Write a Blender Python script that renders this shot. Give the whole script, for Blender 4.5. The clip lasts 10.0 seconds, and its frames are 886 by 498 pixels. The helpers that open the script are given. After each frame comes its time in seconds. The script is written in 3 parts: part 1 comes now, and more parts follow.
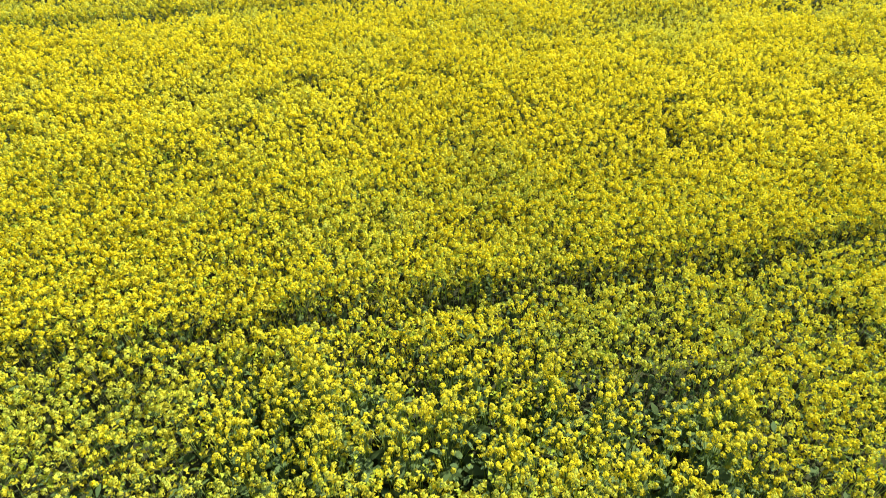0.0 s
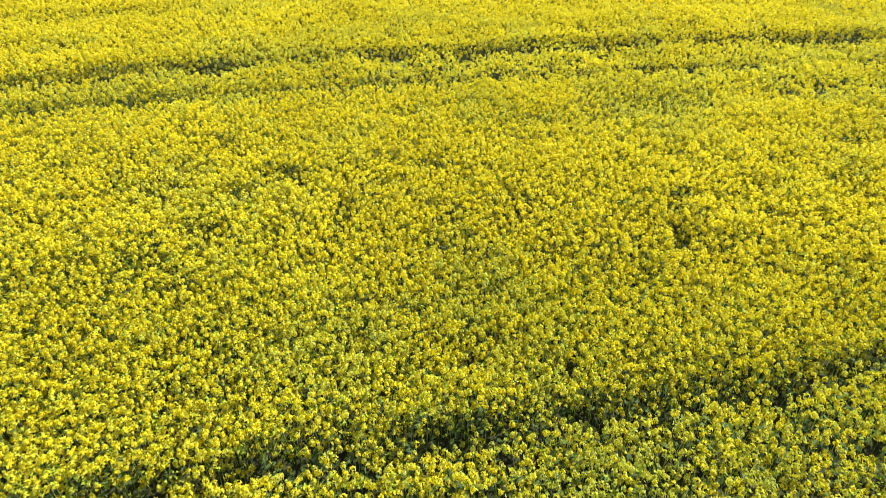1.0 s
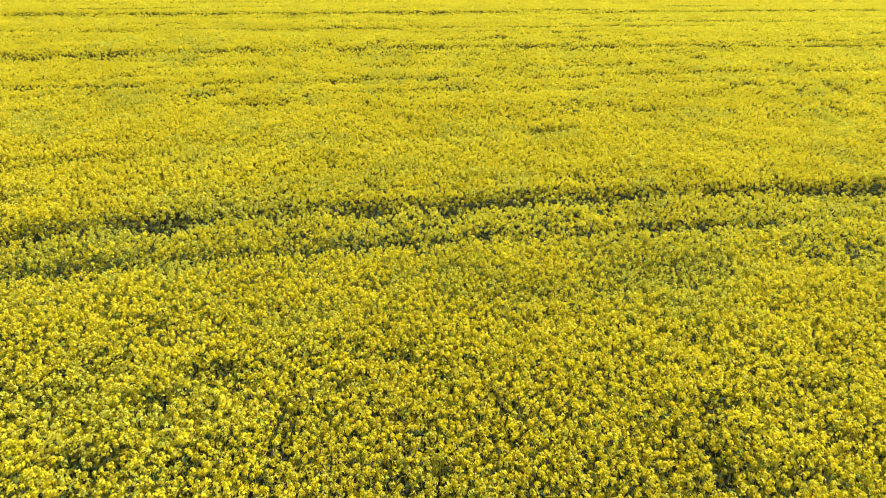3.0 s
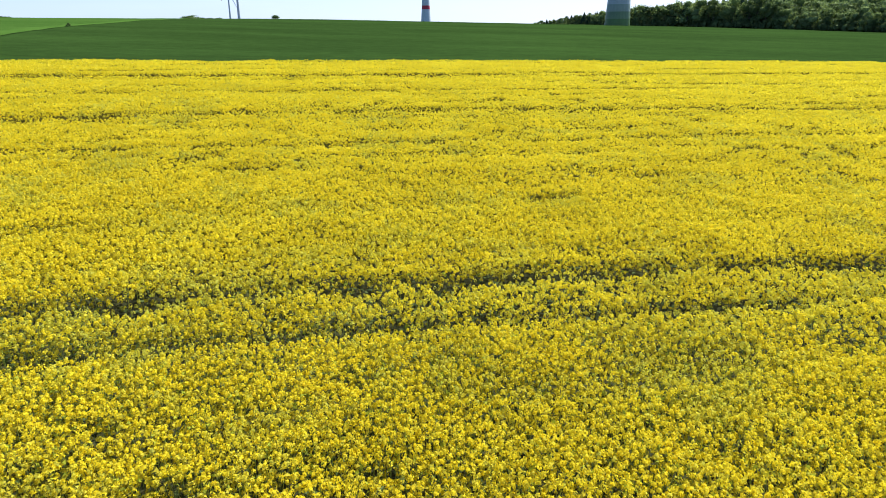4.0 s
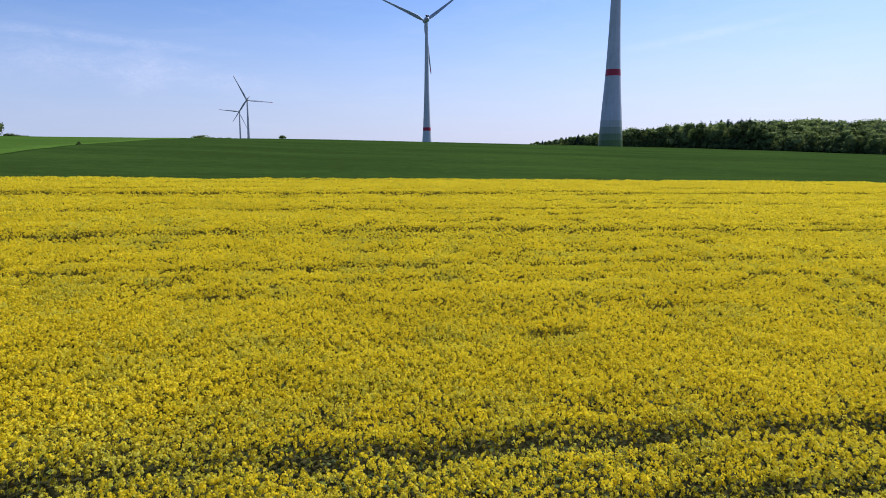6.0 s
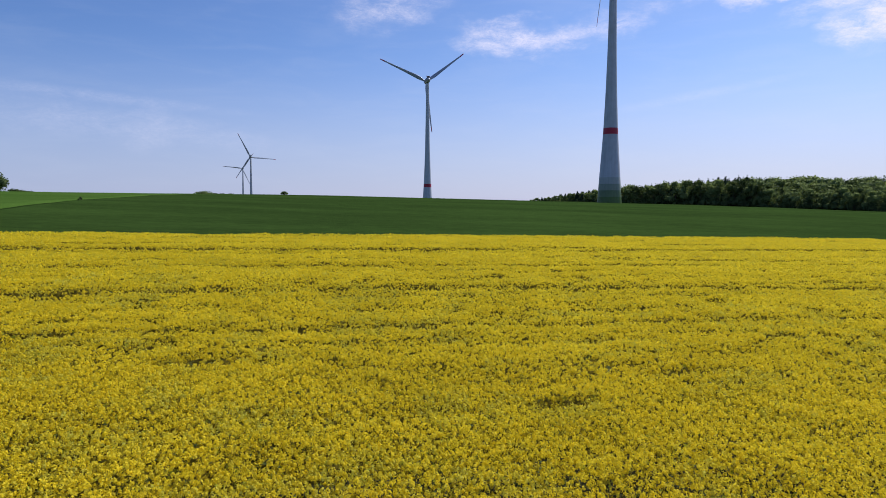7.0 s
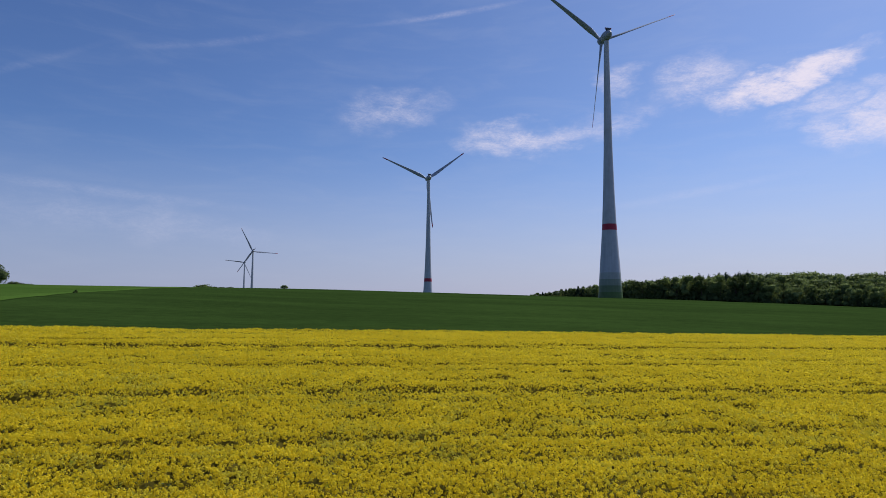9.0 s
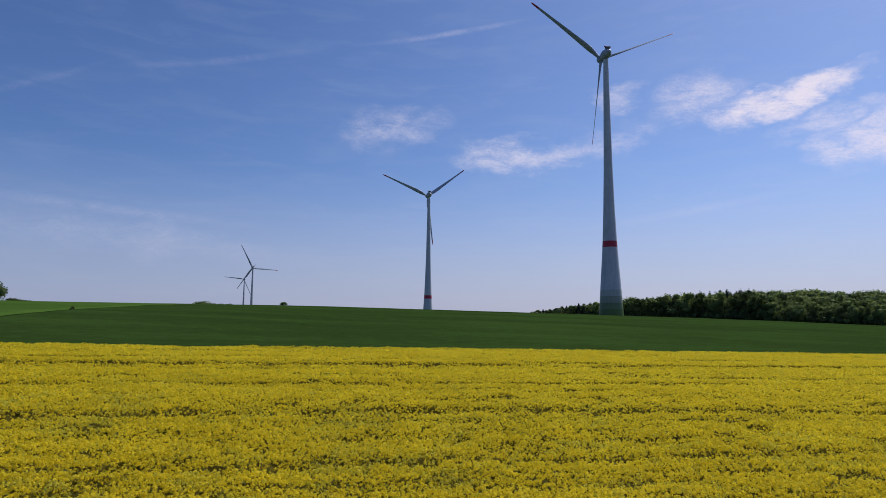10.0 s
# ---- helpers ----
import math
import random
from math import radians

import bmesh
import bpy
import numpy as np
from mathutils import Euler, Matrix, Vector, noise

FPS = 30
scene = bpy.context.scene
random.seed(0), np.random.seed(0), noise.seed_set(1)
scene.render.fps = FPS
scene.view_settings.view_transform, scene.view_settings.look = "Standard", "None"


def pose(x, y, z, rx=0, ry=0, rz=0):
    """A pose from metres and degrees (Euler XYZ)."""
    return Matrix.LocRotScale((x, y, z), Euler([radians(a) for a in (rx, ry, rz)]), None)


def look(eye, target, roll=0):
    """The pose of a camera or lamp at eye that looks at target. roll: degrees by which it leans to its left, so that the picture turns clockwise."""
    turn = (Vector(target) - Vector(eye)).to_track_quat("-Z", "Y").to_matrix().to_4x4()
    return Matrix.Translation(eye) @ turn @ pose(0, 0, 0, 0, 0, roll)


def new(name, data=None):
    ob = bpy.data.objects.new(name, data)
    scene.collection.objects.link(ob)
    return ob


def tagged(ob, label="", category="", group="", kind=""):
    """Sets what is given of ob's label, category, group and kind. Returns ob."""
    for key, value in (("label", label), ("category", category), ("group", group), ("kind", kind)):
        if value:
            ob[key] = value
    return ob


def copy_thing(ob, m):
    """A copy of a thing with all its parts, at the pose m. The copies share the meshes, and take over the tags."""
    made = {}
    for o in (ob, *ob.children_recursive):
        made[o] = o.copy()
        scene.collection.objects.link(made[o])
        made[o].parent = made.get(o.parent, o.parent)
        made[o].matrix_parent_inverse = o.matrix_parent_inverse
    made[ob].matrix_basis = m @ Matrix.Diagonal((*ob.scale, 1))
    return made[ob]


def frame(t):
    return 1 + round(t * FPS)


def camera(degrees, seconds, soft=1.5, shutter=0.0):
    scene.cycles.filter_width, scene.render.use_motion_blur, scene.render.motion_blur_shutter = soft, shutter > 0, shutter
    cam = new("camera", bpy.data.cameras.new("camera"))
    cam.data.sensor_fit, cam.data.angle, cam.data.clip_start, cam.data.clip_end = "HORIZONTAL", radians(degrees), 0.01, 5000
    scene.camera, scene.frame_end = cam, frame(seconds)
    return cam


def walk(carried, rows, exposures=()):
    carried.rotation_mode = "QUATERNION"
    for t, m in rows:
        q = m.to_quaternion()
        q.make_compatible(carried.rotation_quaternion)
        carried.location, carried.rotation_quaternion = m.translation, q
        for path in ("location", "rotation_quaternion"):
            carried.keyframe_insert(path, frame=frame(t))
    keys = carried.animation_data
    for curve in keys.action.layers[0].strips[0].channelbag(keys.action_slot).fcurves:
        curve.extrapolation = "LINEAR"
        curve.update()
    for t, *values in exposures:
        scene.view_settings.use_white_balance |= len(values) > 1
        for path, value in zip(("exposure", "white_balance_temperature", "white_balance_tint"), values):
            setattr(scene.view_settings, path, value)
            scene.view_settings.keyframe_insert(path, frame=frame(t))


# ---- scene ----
cam = camera(70.3, 10.0, soft=0.85, shutter=0.2)
PATH = [
    (0, (-0.176, -0.191, 5.880, 50.32, 0.61, 1.85)),
    (0.5, (-0.149, 0.272, 5.899, 52.91, 0.55, 1.71)),
    (1, (-0.096, 0.804, 5.912, 55.65, 0.56, 1.61)),
    (1.5, (-0.036, 1.295, 5.925, 58.11, 0.50, 1.57)),
    (2, (0.049, 1.827, 5.930, 60.89, 0.48, 1.60)),
    (2.5, (0.107, 2.328, 5.935, 63.44, 0.43, 1.64)),
    (3, (0.165, 2.861, 5.945, 66.17, 0.38, 1.66)),
    (4.5, (0.270, 4.400, 6.015, 73.64, 0.15, 1.60)),
    (5, (0.339, 4.910, 6.025, 76.26, 0.06, 1.63)),
    (5.5, (0.395, 5.385, 6.026, 78.71, 0.02, 1.63)),
    (6, (0.425, 5.888, 6.028, 81.37, -0.03, 1.66)),
    (7.5, (0.392, 7.341, 6.010, 88.80, -0.21, 1.70)),
    (8, (0.370, 7.840, 6.014, 91.10, -0.24, 1.72)),
    (8.5, (0.345, 8.290, 6.024, 93.11, -0.32, 1.71)),
    (9, (0.325, 8.735, 6.024, 95.00, -0.38, 1.72)),
    (9.5, (0.303, 9.145, 6.012, 96.15, -0.43, 1.73)),
    (10, (0.273, 9.570, 6.000, 96.55, -0.46, 1.72)),
]
EXPOSURES = [
    (0, 1.30, 6500, -8), (1.5, 1.14, 6500, -5), (3, 0.97, 6500, -1), (4.5, 0.88, 6500, 4),
    (6, 0.36, 6500, 11), (7.5, 0.01, 6500, 13), (9, -0.24, 6500, 13), (10, -0.26, 6500, 13)]
walk(cam, [(t, pose(*p)) for t, p in PATH], EXPOSURES)

# ---- sky and sun ----
SUN_AZ, SUN_EL = 46, 50

world = bpy.data.worlds.new("sky")
scene.world = world
world.use_nodes = True


class Nodes:
    """Short notation for building node trees."""

    def __init__(self, tree):
        self.tree = tree

    def add(self, kind):
        return self.tree.nodes.new("ShaderNode" + kind)

    def put(self, socket, value):
        if isinstance(value, bpy.types.NodeSocket):
            self.tree.links.new(value, socket)
        else:
            socket.default_value = value

    def math(self, op, a, b=0.0, c=0.0):
        n = self.add("Math")
        n.operation = op
        for s, v in zip(n.inputs, (a, b, c)):
            self.put(s, v)
        return n.outputs[0]

    def mix(self, fac, a, b, blend="MIX"):
        n = self.add("Mix")
        n.data_type, n.blend_type = "RGBA", blend
        self.put(n.inputs[0], fac)
        for s, v in ((n.inputs[6], a), (n.inputs[7], b)):
            self.put(s, (*v, 1) if isinstance(v, tuple) and len(v) == 3 else v)
        return n.outputs[2]

    def noise(self, vec, scale, detail=3.0, rough=0.55, distort=0.0):
        n = self.add("TexNoise")
        if vec is not None:
            self.put(n.inputs["Vector"], vec)
        self.put(n.inputs["Scale"], scale)
        self.put(n.inputs["Detail"], detail)
        self.put(n.inputs["Roughness"], rough)
        self.put(n.inputs["Distortion"], distort)
        return n.outputs["Fac"]

    def ramp(self, fac, lo, hi, out_lo=0.0, out_hi=1.0):
        n = self.add("MapRange")
        n.interpolation_type = "SMOOTHSTEP"
        for s, v in zip(n.inputs, (fac, lo, hi, out_lo, out_hi)):
            self.put(s, v)
        return n.outputs[0]

    def scaled(self, vec, x, y, z, turn=0.0):
        n = self.add("Mapping")
        self.put(n.inputs[0], vec)
        n.inputs[2].default_value = (0, 0, turn)
        n.inputs[3].default_value = (x, y, z)
        return n.outputs[0]


def build_sky():
    n = Nodes(world.node_tree)
    back = world.node_tree.nodes["Background"]
    sky = n.add("TexSky")
    sky.sky_type, sky.sun_disc = "NISHITA", False
    sky.sun_elevation, sky.sun_rotation = radians(SUN_EL), radians(SUN_AZ)
    sky.altitude, sky.air_density, sky.dust_density, sky.ozone_density = 300, 1.0, 0.8, 3.0
    way = n.add("TexCoord").outputs["Generated"]
    xyz = n.add("SeparateXYZ")
    n.put(xyz.inputs[0], way)
    az = n.math("DEGREES", n.math("ARCTAN2", xyz.outputs[0], xyz.outputs[1]))
    el = n.math("DEGREES", n.math("ARCSINE", xyz.outputs[2]))
    plane = n.add("CombineXYZ")
    n.put(plane.inputs[0], az)
    n.put(plane.inputs[1], el)
    plane = plane.outputs[0]
    ragged_az = n.math("ADD", az, n.ramp(n.noise(n.scaled(plane, 0.30, 0.55, 1), 1.0, 4, 0.55), 0.2, 0.8, -1.5, 1.5))
    ragged_el = n.math("ADD", el, n.ramp(n.noise(n.scaled(plane, 0.28, 0.60, 1, 1.3), 1.0, 4, 0.55), 0.2, 0.8, -0.7, 0.7))
    wisps = n.noise(n.scaled(plane, 0.6, 1.5, 1), 0.55, 7, 0.68, 0.6)
    grain = n.noise(n.scaled(plane, 2.2, 4.2, 1, 0.35), 1.5, 6, 0.72)
    # centre, half axes, lean in degrees, density of each cloud
    total = None
    for a, e, ra, re, lean, dense in (
            (-6.8, 17.2, 6.2, 1.9, 5, 0.62), (4.6, 14.8, 6.4, 1.8, -3, 1.15), (12.5, 15.6, 6.0, 1.6, 12, 0.55),
            (27.6, 17.8, 6.0, 1.5, 14, 4.0), (34.6, 14.3, 6.6, 2.7, 10, 1.5), (20.8, 18.8, 4.0, 2.2, 0, 0.9), (14.2, 19.3, 2.0, 1.5, 0, 0.6), (30.0, 15.8, 4.5, 1.0, 12, 0.7),
            (-28.0, 6.6, 15.0, 1.8, -5, 0.22), (-30.0, 8.8, 13.0, 0.55, -3, 0.2),
            (-1.6, 25.4, 9.0, 0.30, 8, 0.24), (-22.0, 21.8, 9.5, 0.40, 12, 0.12), (-36.0, 17.8, 7.0, 0.40, 26, 0.08), (20.0, 9.5, 10.0, 0.5, 8, 0.12),
            (60.0, 20.0, 16.0, 4.0, 8, 0.8), (-70.0, 14.0, 18.0, 3.0, 0, 0.5)):
        c, s = math.cos(radians(lean)), math.sin(radians(lean))
        puff = re > 0.9
        da, de = n.math("SUBTRACT", ragged_az if puff else az, a), n.math("SUBTRACT", ragged_el if puff else el, e)
        u = n.math("MULTIPLY", n.math("ADD", n.math("MULTIPLY", da, c), n.math("MULTIPLY", de, s)), 1 / ra)
        v = n.math("MULTIPLY", n.math("SUBTRACT", n.math("MULTIPLY", de, c), n.math("MULTIPLY", da, s)), 1 / re)
        r = n.math("SQRT", n.math("ADD", n.math("MULTIPLY", u, u), n.math("MULTIPLY", v, v)))
        m = n.math("MULTIPLY", n.ramp(r, 1.15, 0.0), dense)
        total = m if total is None else n.math("ADD", total, m)
    cover = n.math("MULTIPLY", total, n.ramp(wisps, 0.20, 0.76))
    cover = n.math("MULTIPLY", cover, n.ramp(grain, 0.25, 0.70, 0.72, 1.14))
    ripple = n.noise(n.scaled(plane, 0.8, 2.0, 1, -0.5), 3.2, 4, 0.6, 0.8)
    cover = n.math("MULTIPLY", cover, n.ramp(ripple, 0.34, 0.66, 0.78, 1.18))
    cover = n.math("SUBTRACT", 1.0, n.math("EXPONENT", n.math("MULTIPLY", cover, -1.15)))
    cover = n.math("MULTIPLY", cover, 0.9)
    haze = n.ramp(el, 15.0, -1.0, 0.0, 0.80)
    veil = n.math("MULTIPLY", n.ramp(n.noise(n.scaled(plane, 0.25, 1.3, 1), 0.5, 5, 0.6, 0.5), 0.4, 0.8), 0.07)
    col = n.mix(haze, n.mix(1.0, sky.outputs[0], (0.82, 0.97, 1.27), "MULTIPLY"), (5.40, 5.70, 7.8))
    col = n.mix(veil, col, (7.5, 7.9, 9.0))
    col = n.mix(cover, col, (9.9, 9.5, 10.8))
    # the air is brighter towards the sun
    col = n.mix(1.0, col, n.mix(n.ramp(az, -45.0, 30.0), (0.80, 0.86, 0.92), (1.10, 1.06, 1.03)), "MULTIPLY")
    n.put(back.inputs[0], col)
    back.inputs[1].default_value = 0.094


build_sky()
sun = new("sun", bpy.data.lights.new("sun", "SUN"))
sun.data.energy, sun.data.angle, sun.data.color = 4.7, radians(0.53), (1.0, 0.95, 0.86)
sun.matrix_world = look((math.sin(radians(SUN_AZ)), math.cos(radians(SUN_AZ)), math.tan(radians(SUN_EL))), (0, 0, 0))


# ---- materials ----
def material(name, rough=0.7, spec=0.2):
    m = bpy.data.materials.new(name)
    m.use_nodes = True
    n = Nodes(m.node_tree)
    b = m.node_tree.nodes["Principled BSDF"]
    b.inputs["Roughness"].default_value = rough
    b.inputs["Specular IOR Level"].default_value = spec
    where = n.add("NewGeometry").outputs["Position"]
    return m, n, b, where


def bump(n, b, height, strength, distance):
    k = n.add("Bump")
    k.inputs["Strength"].default_value, k.inputs["Distance"].default_value = strength, distance
    n.put(k.inputs["Height"], height)
    n.put(b.inputs["Normal"], k.outputs[0])


def leafy(name, dark, light, through_col, share, patch=0.6, rough=0.6, spec=0.25, unripe=None, vary=0.55):
    """Thin plant tissue: reflects one colour and lets another through, varied leaf by leaf and patch by patch."""
    m, n, b, where = material(name, rough, spec)
    isl = n.add("NewGeometry").outputs["Random Per Island"]
    spots = n.noise(where, patch, 3)
    fac = n.math("ADD", n.math("MULTIPLY", isl, vary), n.ramp(spots, 0.3, 0.7, 0.5 - vary / 2 - 0.225, 0.725 - vary / 2))
    col = n.mix(fac, dark, light)
    if unripe:
        tint = n.add("Attribute")
        tint.attribute_name = "green"
        col = n.mix(tint.outputs["Fac"], col, n.mix(isl, unripe, tuple(c * 1.35 for c in unripe)))
    n.put(b.inputs["Base Color"], col)
    t = n.add("BsdfTranslucent")
    n.put(t.inputs[0], n.mix(0.5, col, through_col))
    mixed = n.add("MixShader")
    mixed.inputs[0].default_value = share
    n.tree.links.new(b.outputs[0], mixed.inputs[1])
    n.tree.links.new(t.outputs[0], mixed.inputs[2])
    n.tree.links.new(mixed.outputs[0], n.tree.nodes["Material Output"].inputs[0])
    return m


PETAL = leafy("rapeseed_petal", (0.63, 0.484, 0.016), (0.89, 0.724, 0.038), (0.92, 0.77, 0.04), 0.45, 0.35, 0.6, 0.05, (0.37, 0.385, 0.075), 0.30)
BUD = leafy("rapeseed_bud", (0.25, 0.285, 0.03), (0.46, 0.49, 0.05), (0.40, 0.45, 0.03), 0.3, spec=0.05)
# petals of the inner heads, browner because their shade is in the colour
SHADED_PETAL = leafy("rapeseed_side_shoot", (0.28, 0.235, 0.026), (0.58, 0.485, 0.040), (0.53, 0.43, 0.025), 0.3, 0.9, spec=0.02)
STEM = leafy("rapeseed_stem", (0.20, 0.26, 0.055), (0.36, 0.42, 0.10), (0.28, 0.36, 0.04), 0.2, spec=0.06)
LEAF = leafy("rapeseed_leaf", (0.060, 0.092, 0.034), (0.145, 0.185, 0.064), (0.15, 0.21, 0.04), 0.3, spec=0.06)
# two sheet colours with the shade of the gaps between plants mixed in
SHADED_STOREY = leafy("rapeseed_lower_storey", (0.040, 0.038, 0.011), (0.150, 0.122, 0.017), (0.18, 0.15, 0.02), 0.1, 1.5, spec=0.0)
SHADED_FLOOR = leafy("rapeseed_undergrowth", (0.031, 0.033, 0.018), (0.070, 0.070, 0.034), (0.06, 0.07, 0.015), 0.1, 1.5, spec=0.0)
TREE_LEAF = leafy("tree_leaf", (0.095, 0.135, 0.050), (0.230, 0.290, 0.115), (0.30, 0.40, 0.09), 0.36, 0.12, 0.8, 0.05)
OLD_LEAF = leafy("dark_tree_leaf", (0.055, 0.082, 0.032), (0.115, 0.155, 0.056), (0.15, 0.22, 0.03), 0.25, 0.12, 0.8, 0.05)
NEEDLE = leafy("needle", (0.022, 0.042, 0.022), (0.048, 0.080, 0.036), (0.03, 0.06, 0.01), 0.12, 0.12, 0.8, 0.05)


def bark_material():
    m, n, b, where = material("bark", 0.9, 0.1)
    g = n.noise(n.scaled(where, 6, 6, 0.8), 1.0, 5, 0.7)
    n.put(b.inputs["Base Color"], n.mix(n.ramp(g, 0.3, 0.7), (0.05, 0.038, 0.028), (0.16, 0.13, 0.10)))
    bump(n, b, g, 0.6, 0.05)
    return m


def earth_material():
    m, n, b, where = material("earth_and_grass", 0.95, 0.05)
    a, c = n.noise(where, 0.12, 5, 0.6), n.noise(where, 2.5, 6, 0.7)
    soil = n.mix(c, (0.045, 0.030, 0.018), (0.13, 0.095, 0.060))
    grass = n.mix(c, (0.050, 0.085, 0.022), (0.15, 0.17, 0.060))
    n.put(b.inputs["Base Color"], n.mix(n.ramp(a, 0.38, 0.62), soil, grass))
    bump(n, b, c, 0.8, 0.06)
    return m


def crop_material(name, dark, light, turn):
    """Young cereal seen from afar: drill rows along the field, soft patches, fine blades."""
    m, n, b, where = material(name, 0.9, 0.0)
    rows = n.noise(n.scaled(where, 0.05, 5.0, 1, turn), 1.0, 3, 0.6)
    broad = n.noise(n.scaled(where, 0.35, 1.0, 1, turn), 0.06, 4, 0.6)
    fine = n.noise(n.scaled(where, 0.5, 1.0, 1, turn), 0.9, 8, 0.85)
    f = n.math("ADD", n.math("MULTIPLY", rows, 0.22), n.math("ADD", n.math("MULTIPLY", broad, 0.40), n.math("MULTIPLY", fine, 0.55)))
    n.put(b.inputs["Base Color"], n.mix(n.ramp(f, 0.40, 0.78), dark, light))
    bump(n, b, n.math("ADD", fine, n.math("MULTIPLY", rows, 0.6)), 1.0, 0.12)
    return m


def paint(name, col, rough=0.45, wear=0.12):
    m, n, b, where = material(name, rough, 0.4)
    streak = n.noise(n.scaled(where, 0.9, 0.9, 0.05), 1.0, 4, 0.6)
    spots = n.noise(where, 0.35, 5, 0.65)
    f = n.math("ADD", n.math("MULTIPLY", streak, 0.6), n.math("MULTIPLY", spots, 0.5))
    n.put(b.inputs["Base Color"], n.mix(n.ramp(f, 0.35, 0.8), col, tuple(c * (1 - wear * 2) for c in col)))
    n.put(b.inputs["Roughness"], n.ramp(spots, 0.2, 0.8, rough - 0.08, rough + 0.15))
    return m


BARK, EARTH = bark_material(), earth_material()
WHEAT = crop_material("wheat", (0.017, 0.034, 0.009), (0.038, 0.076, 0.017), -0.333)
BARLEY = crop_material("barley", (0.034, 0.078, 0.014), (0.062, 0.118, 0.024), -0.333)
GREY, RED = paint("tower_grey", (0.42, 0.465, 0.53)), paint("signal_red", (0.38, 0.012, 0.042))
BLADE_GREY, DARK = paint("blade_grey", (0.28, 0.335, 0.42), 0.45), paint("dark_metal", (0.06, 0.065, 0.07))
GREENS = [paint("tower_green", (0.45 + (0.075 - 0.45) * k, 0.485 + (0.145 - 0.485) * k, 0.53 + (0.03 - 0.53) * k)) for k in (1.0, 0.88, 0.62, 0.30)]
GLASS_RED = paint("lamp_red", (0.45, 0.03, 0.03), 0.2)


# ---- the lie of the land ----
TILT_Y, TILT_X = 0.04191, 0.03265
ROW = Vector((0.945, 0.326))       # along the drill rows
ACROSS = Vector((-0.326, 0.945))   # across them, away from the start
EDGE = 57.1                        # far edge of the rapeseed, across the rows
BORDER = -29.6                     # between wheat and barley, along the rows


def smooth(a):
    a = np.clip(a, 0, 1)
    return a * a * (3 - 2 * a)


def land(x, y):
    """Height of the ground: a slope that rises ahead, bends into a broad crest and falls to a plain behind it."""
    x, y = np.asarray(x, float), np.asarray(y, float)
    past = np.maximum(0, ACROSS.x * x + ACROSS.y * y - EDGE) / ACROSS.y
    z = TILT_Y * np.clip(y, -150, None) - TILT_X * np.clip(x, -900, 700) - 3.9e-5 * past ** 2
    z = z - 2.4 * smooth((-x - 55) / 160) * np.clip(y / 350, 0, 1.5)
    z = z - 2.9e-4 * np.maximum(0, past - 340) ** 2
    low = -36.0
    t = np.clip((z - low) / 20, 0, None)
    return np.where(z > low + 20, z, low + 20 * np.where(t > 0, t * t * (2 - t), 0))


def lattice(ix, iy, seed):
    h = np.sin(ix * 127.1 + iy * 311.7 + seed * 74.7) * 43758.5453
    return h - np.floor(h)


def vnoise(x, y, scale, seed):
    """Smooth value noise between 0 and 1."""
    x, y = x / scale, y / scale
    ix, iy = np.floor(x), np.floor(y)
    u, v = smooth(x - ix), smooth(y - iy)
    a = lattice(ix, iy, seed) * (1 - u) + lattice(ix + 1, iy, seed) * u
    b = lattice(ix, iy + 1, seed) * (1 - u) + lattice(ix + 1, iy + 1, seed) * u
    return a * (1 - v) + b * v


def mesh_from(name, verts, quads, mats, green=None):
    """A mesh from arrays of vertices and faces of equally many corners; green: how unripe each face's flower head is."""
    me = bpy.data.meshes.new(name)
    verts, quads = np.asarray(verts, np.float32).reshape(-1, 3), np.asarray(quads, np.int32)
    me.vertices.add(len(verts))
    me.vertices.foreach_set("co", verts.ravel())
    me.loops.add(quads.size)
    me.loops.foreach_set("vertex_index", quads.ravel())
    me.polygons.add(len(quads))
    me.polygons.foreach_set("loop_start", np.arange(0, quads.size, quads.shape[1], dtype=np.int32))
    if green is not None:
        me.attributes.new("green", "FLOAT", "FACE").data.foreach_set("value", np.asarray(green, np.float32))
    for m in mats:
        me.materials.append(m)
    me.update(calc_edges=True)
    return me


def part(name, bm, mat, parent=None, label="", smooth_faces=False):
    """Links a bmesh, or a mesh, as one object under a thing or a part."""
    if isinstance(bm, bmesh.types.BMesh):
        me = bpy.data.meshes.new(name)
        bm.to_mesh(me)
        bm.free()
        me.materials.append(mat)
    else:
        me = bm
    if smooth_faces:
        me.polygons.foreach_set("use_smooth", [True] * len(me.polygons))
    ob = new(name, me)
    ob.parent = parent
    return tagged(ob, label)


def grid_mesh(name, us, vs, place, mats):
    uu, vv = np.meshgrid(us, vs)
    x, y, z = place(uu, vv)
    nu = len(us)
    i = (np.arange(len(vs) - 1)[:, None] * nu + np.arange(nu - 1)[None]).ravel()
    quads = np.stack([i, i + 1, i + nu + 1, i + nu], 1)
    me = mesh_from(name, np.stack([x, y, z], -1), quads, mats)
    me.polygons.foreach_set("use_smooth", [True] * len(me.polygons))
    return me


def graded(lo, hi, step, grow):
    """Numbers from lo to hi, dense near zero and wider apart further out."""
    out = [0.0]
    while out[-1] < hi:
        out.append(out[-1] + step * (1 + out[-1] * grow))
    neg = [0.0]
    while neg[-1] > lo:
        neg.append(neg[-1] - step * (1 - neg[-1] * grow))
    return np.array(neg[:0:-1] + out)


def ground():
    me = grid_mesh("ground", graded(-4500, 4500, 6, 0.012), graded(-1500, 4700, 6, 0.012), lambda x, y: (x, y, land(x, y)), [EARTH])
    tagged(new("ground", me), "gently sloping earth and grass ground of the fields", "ground", kind="structure")


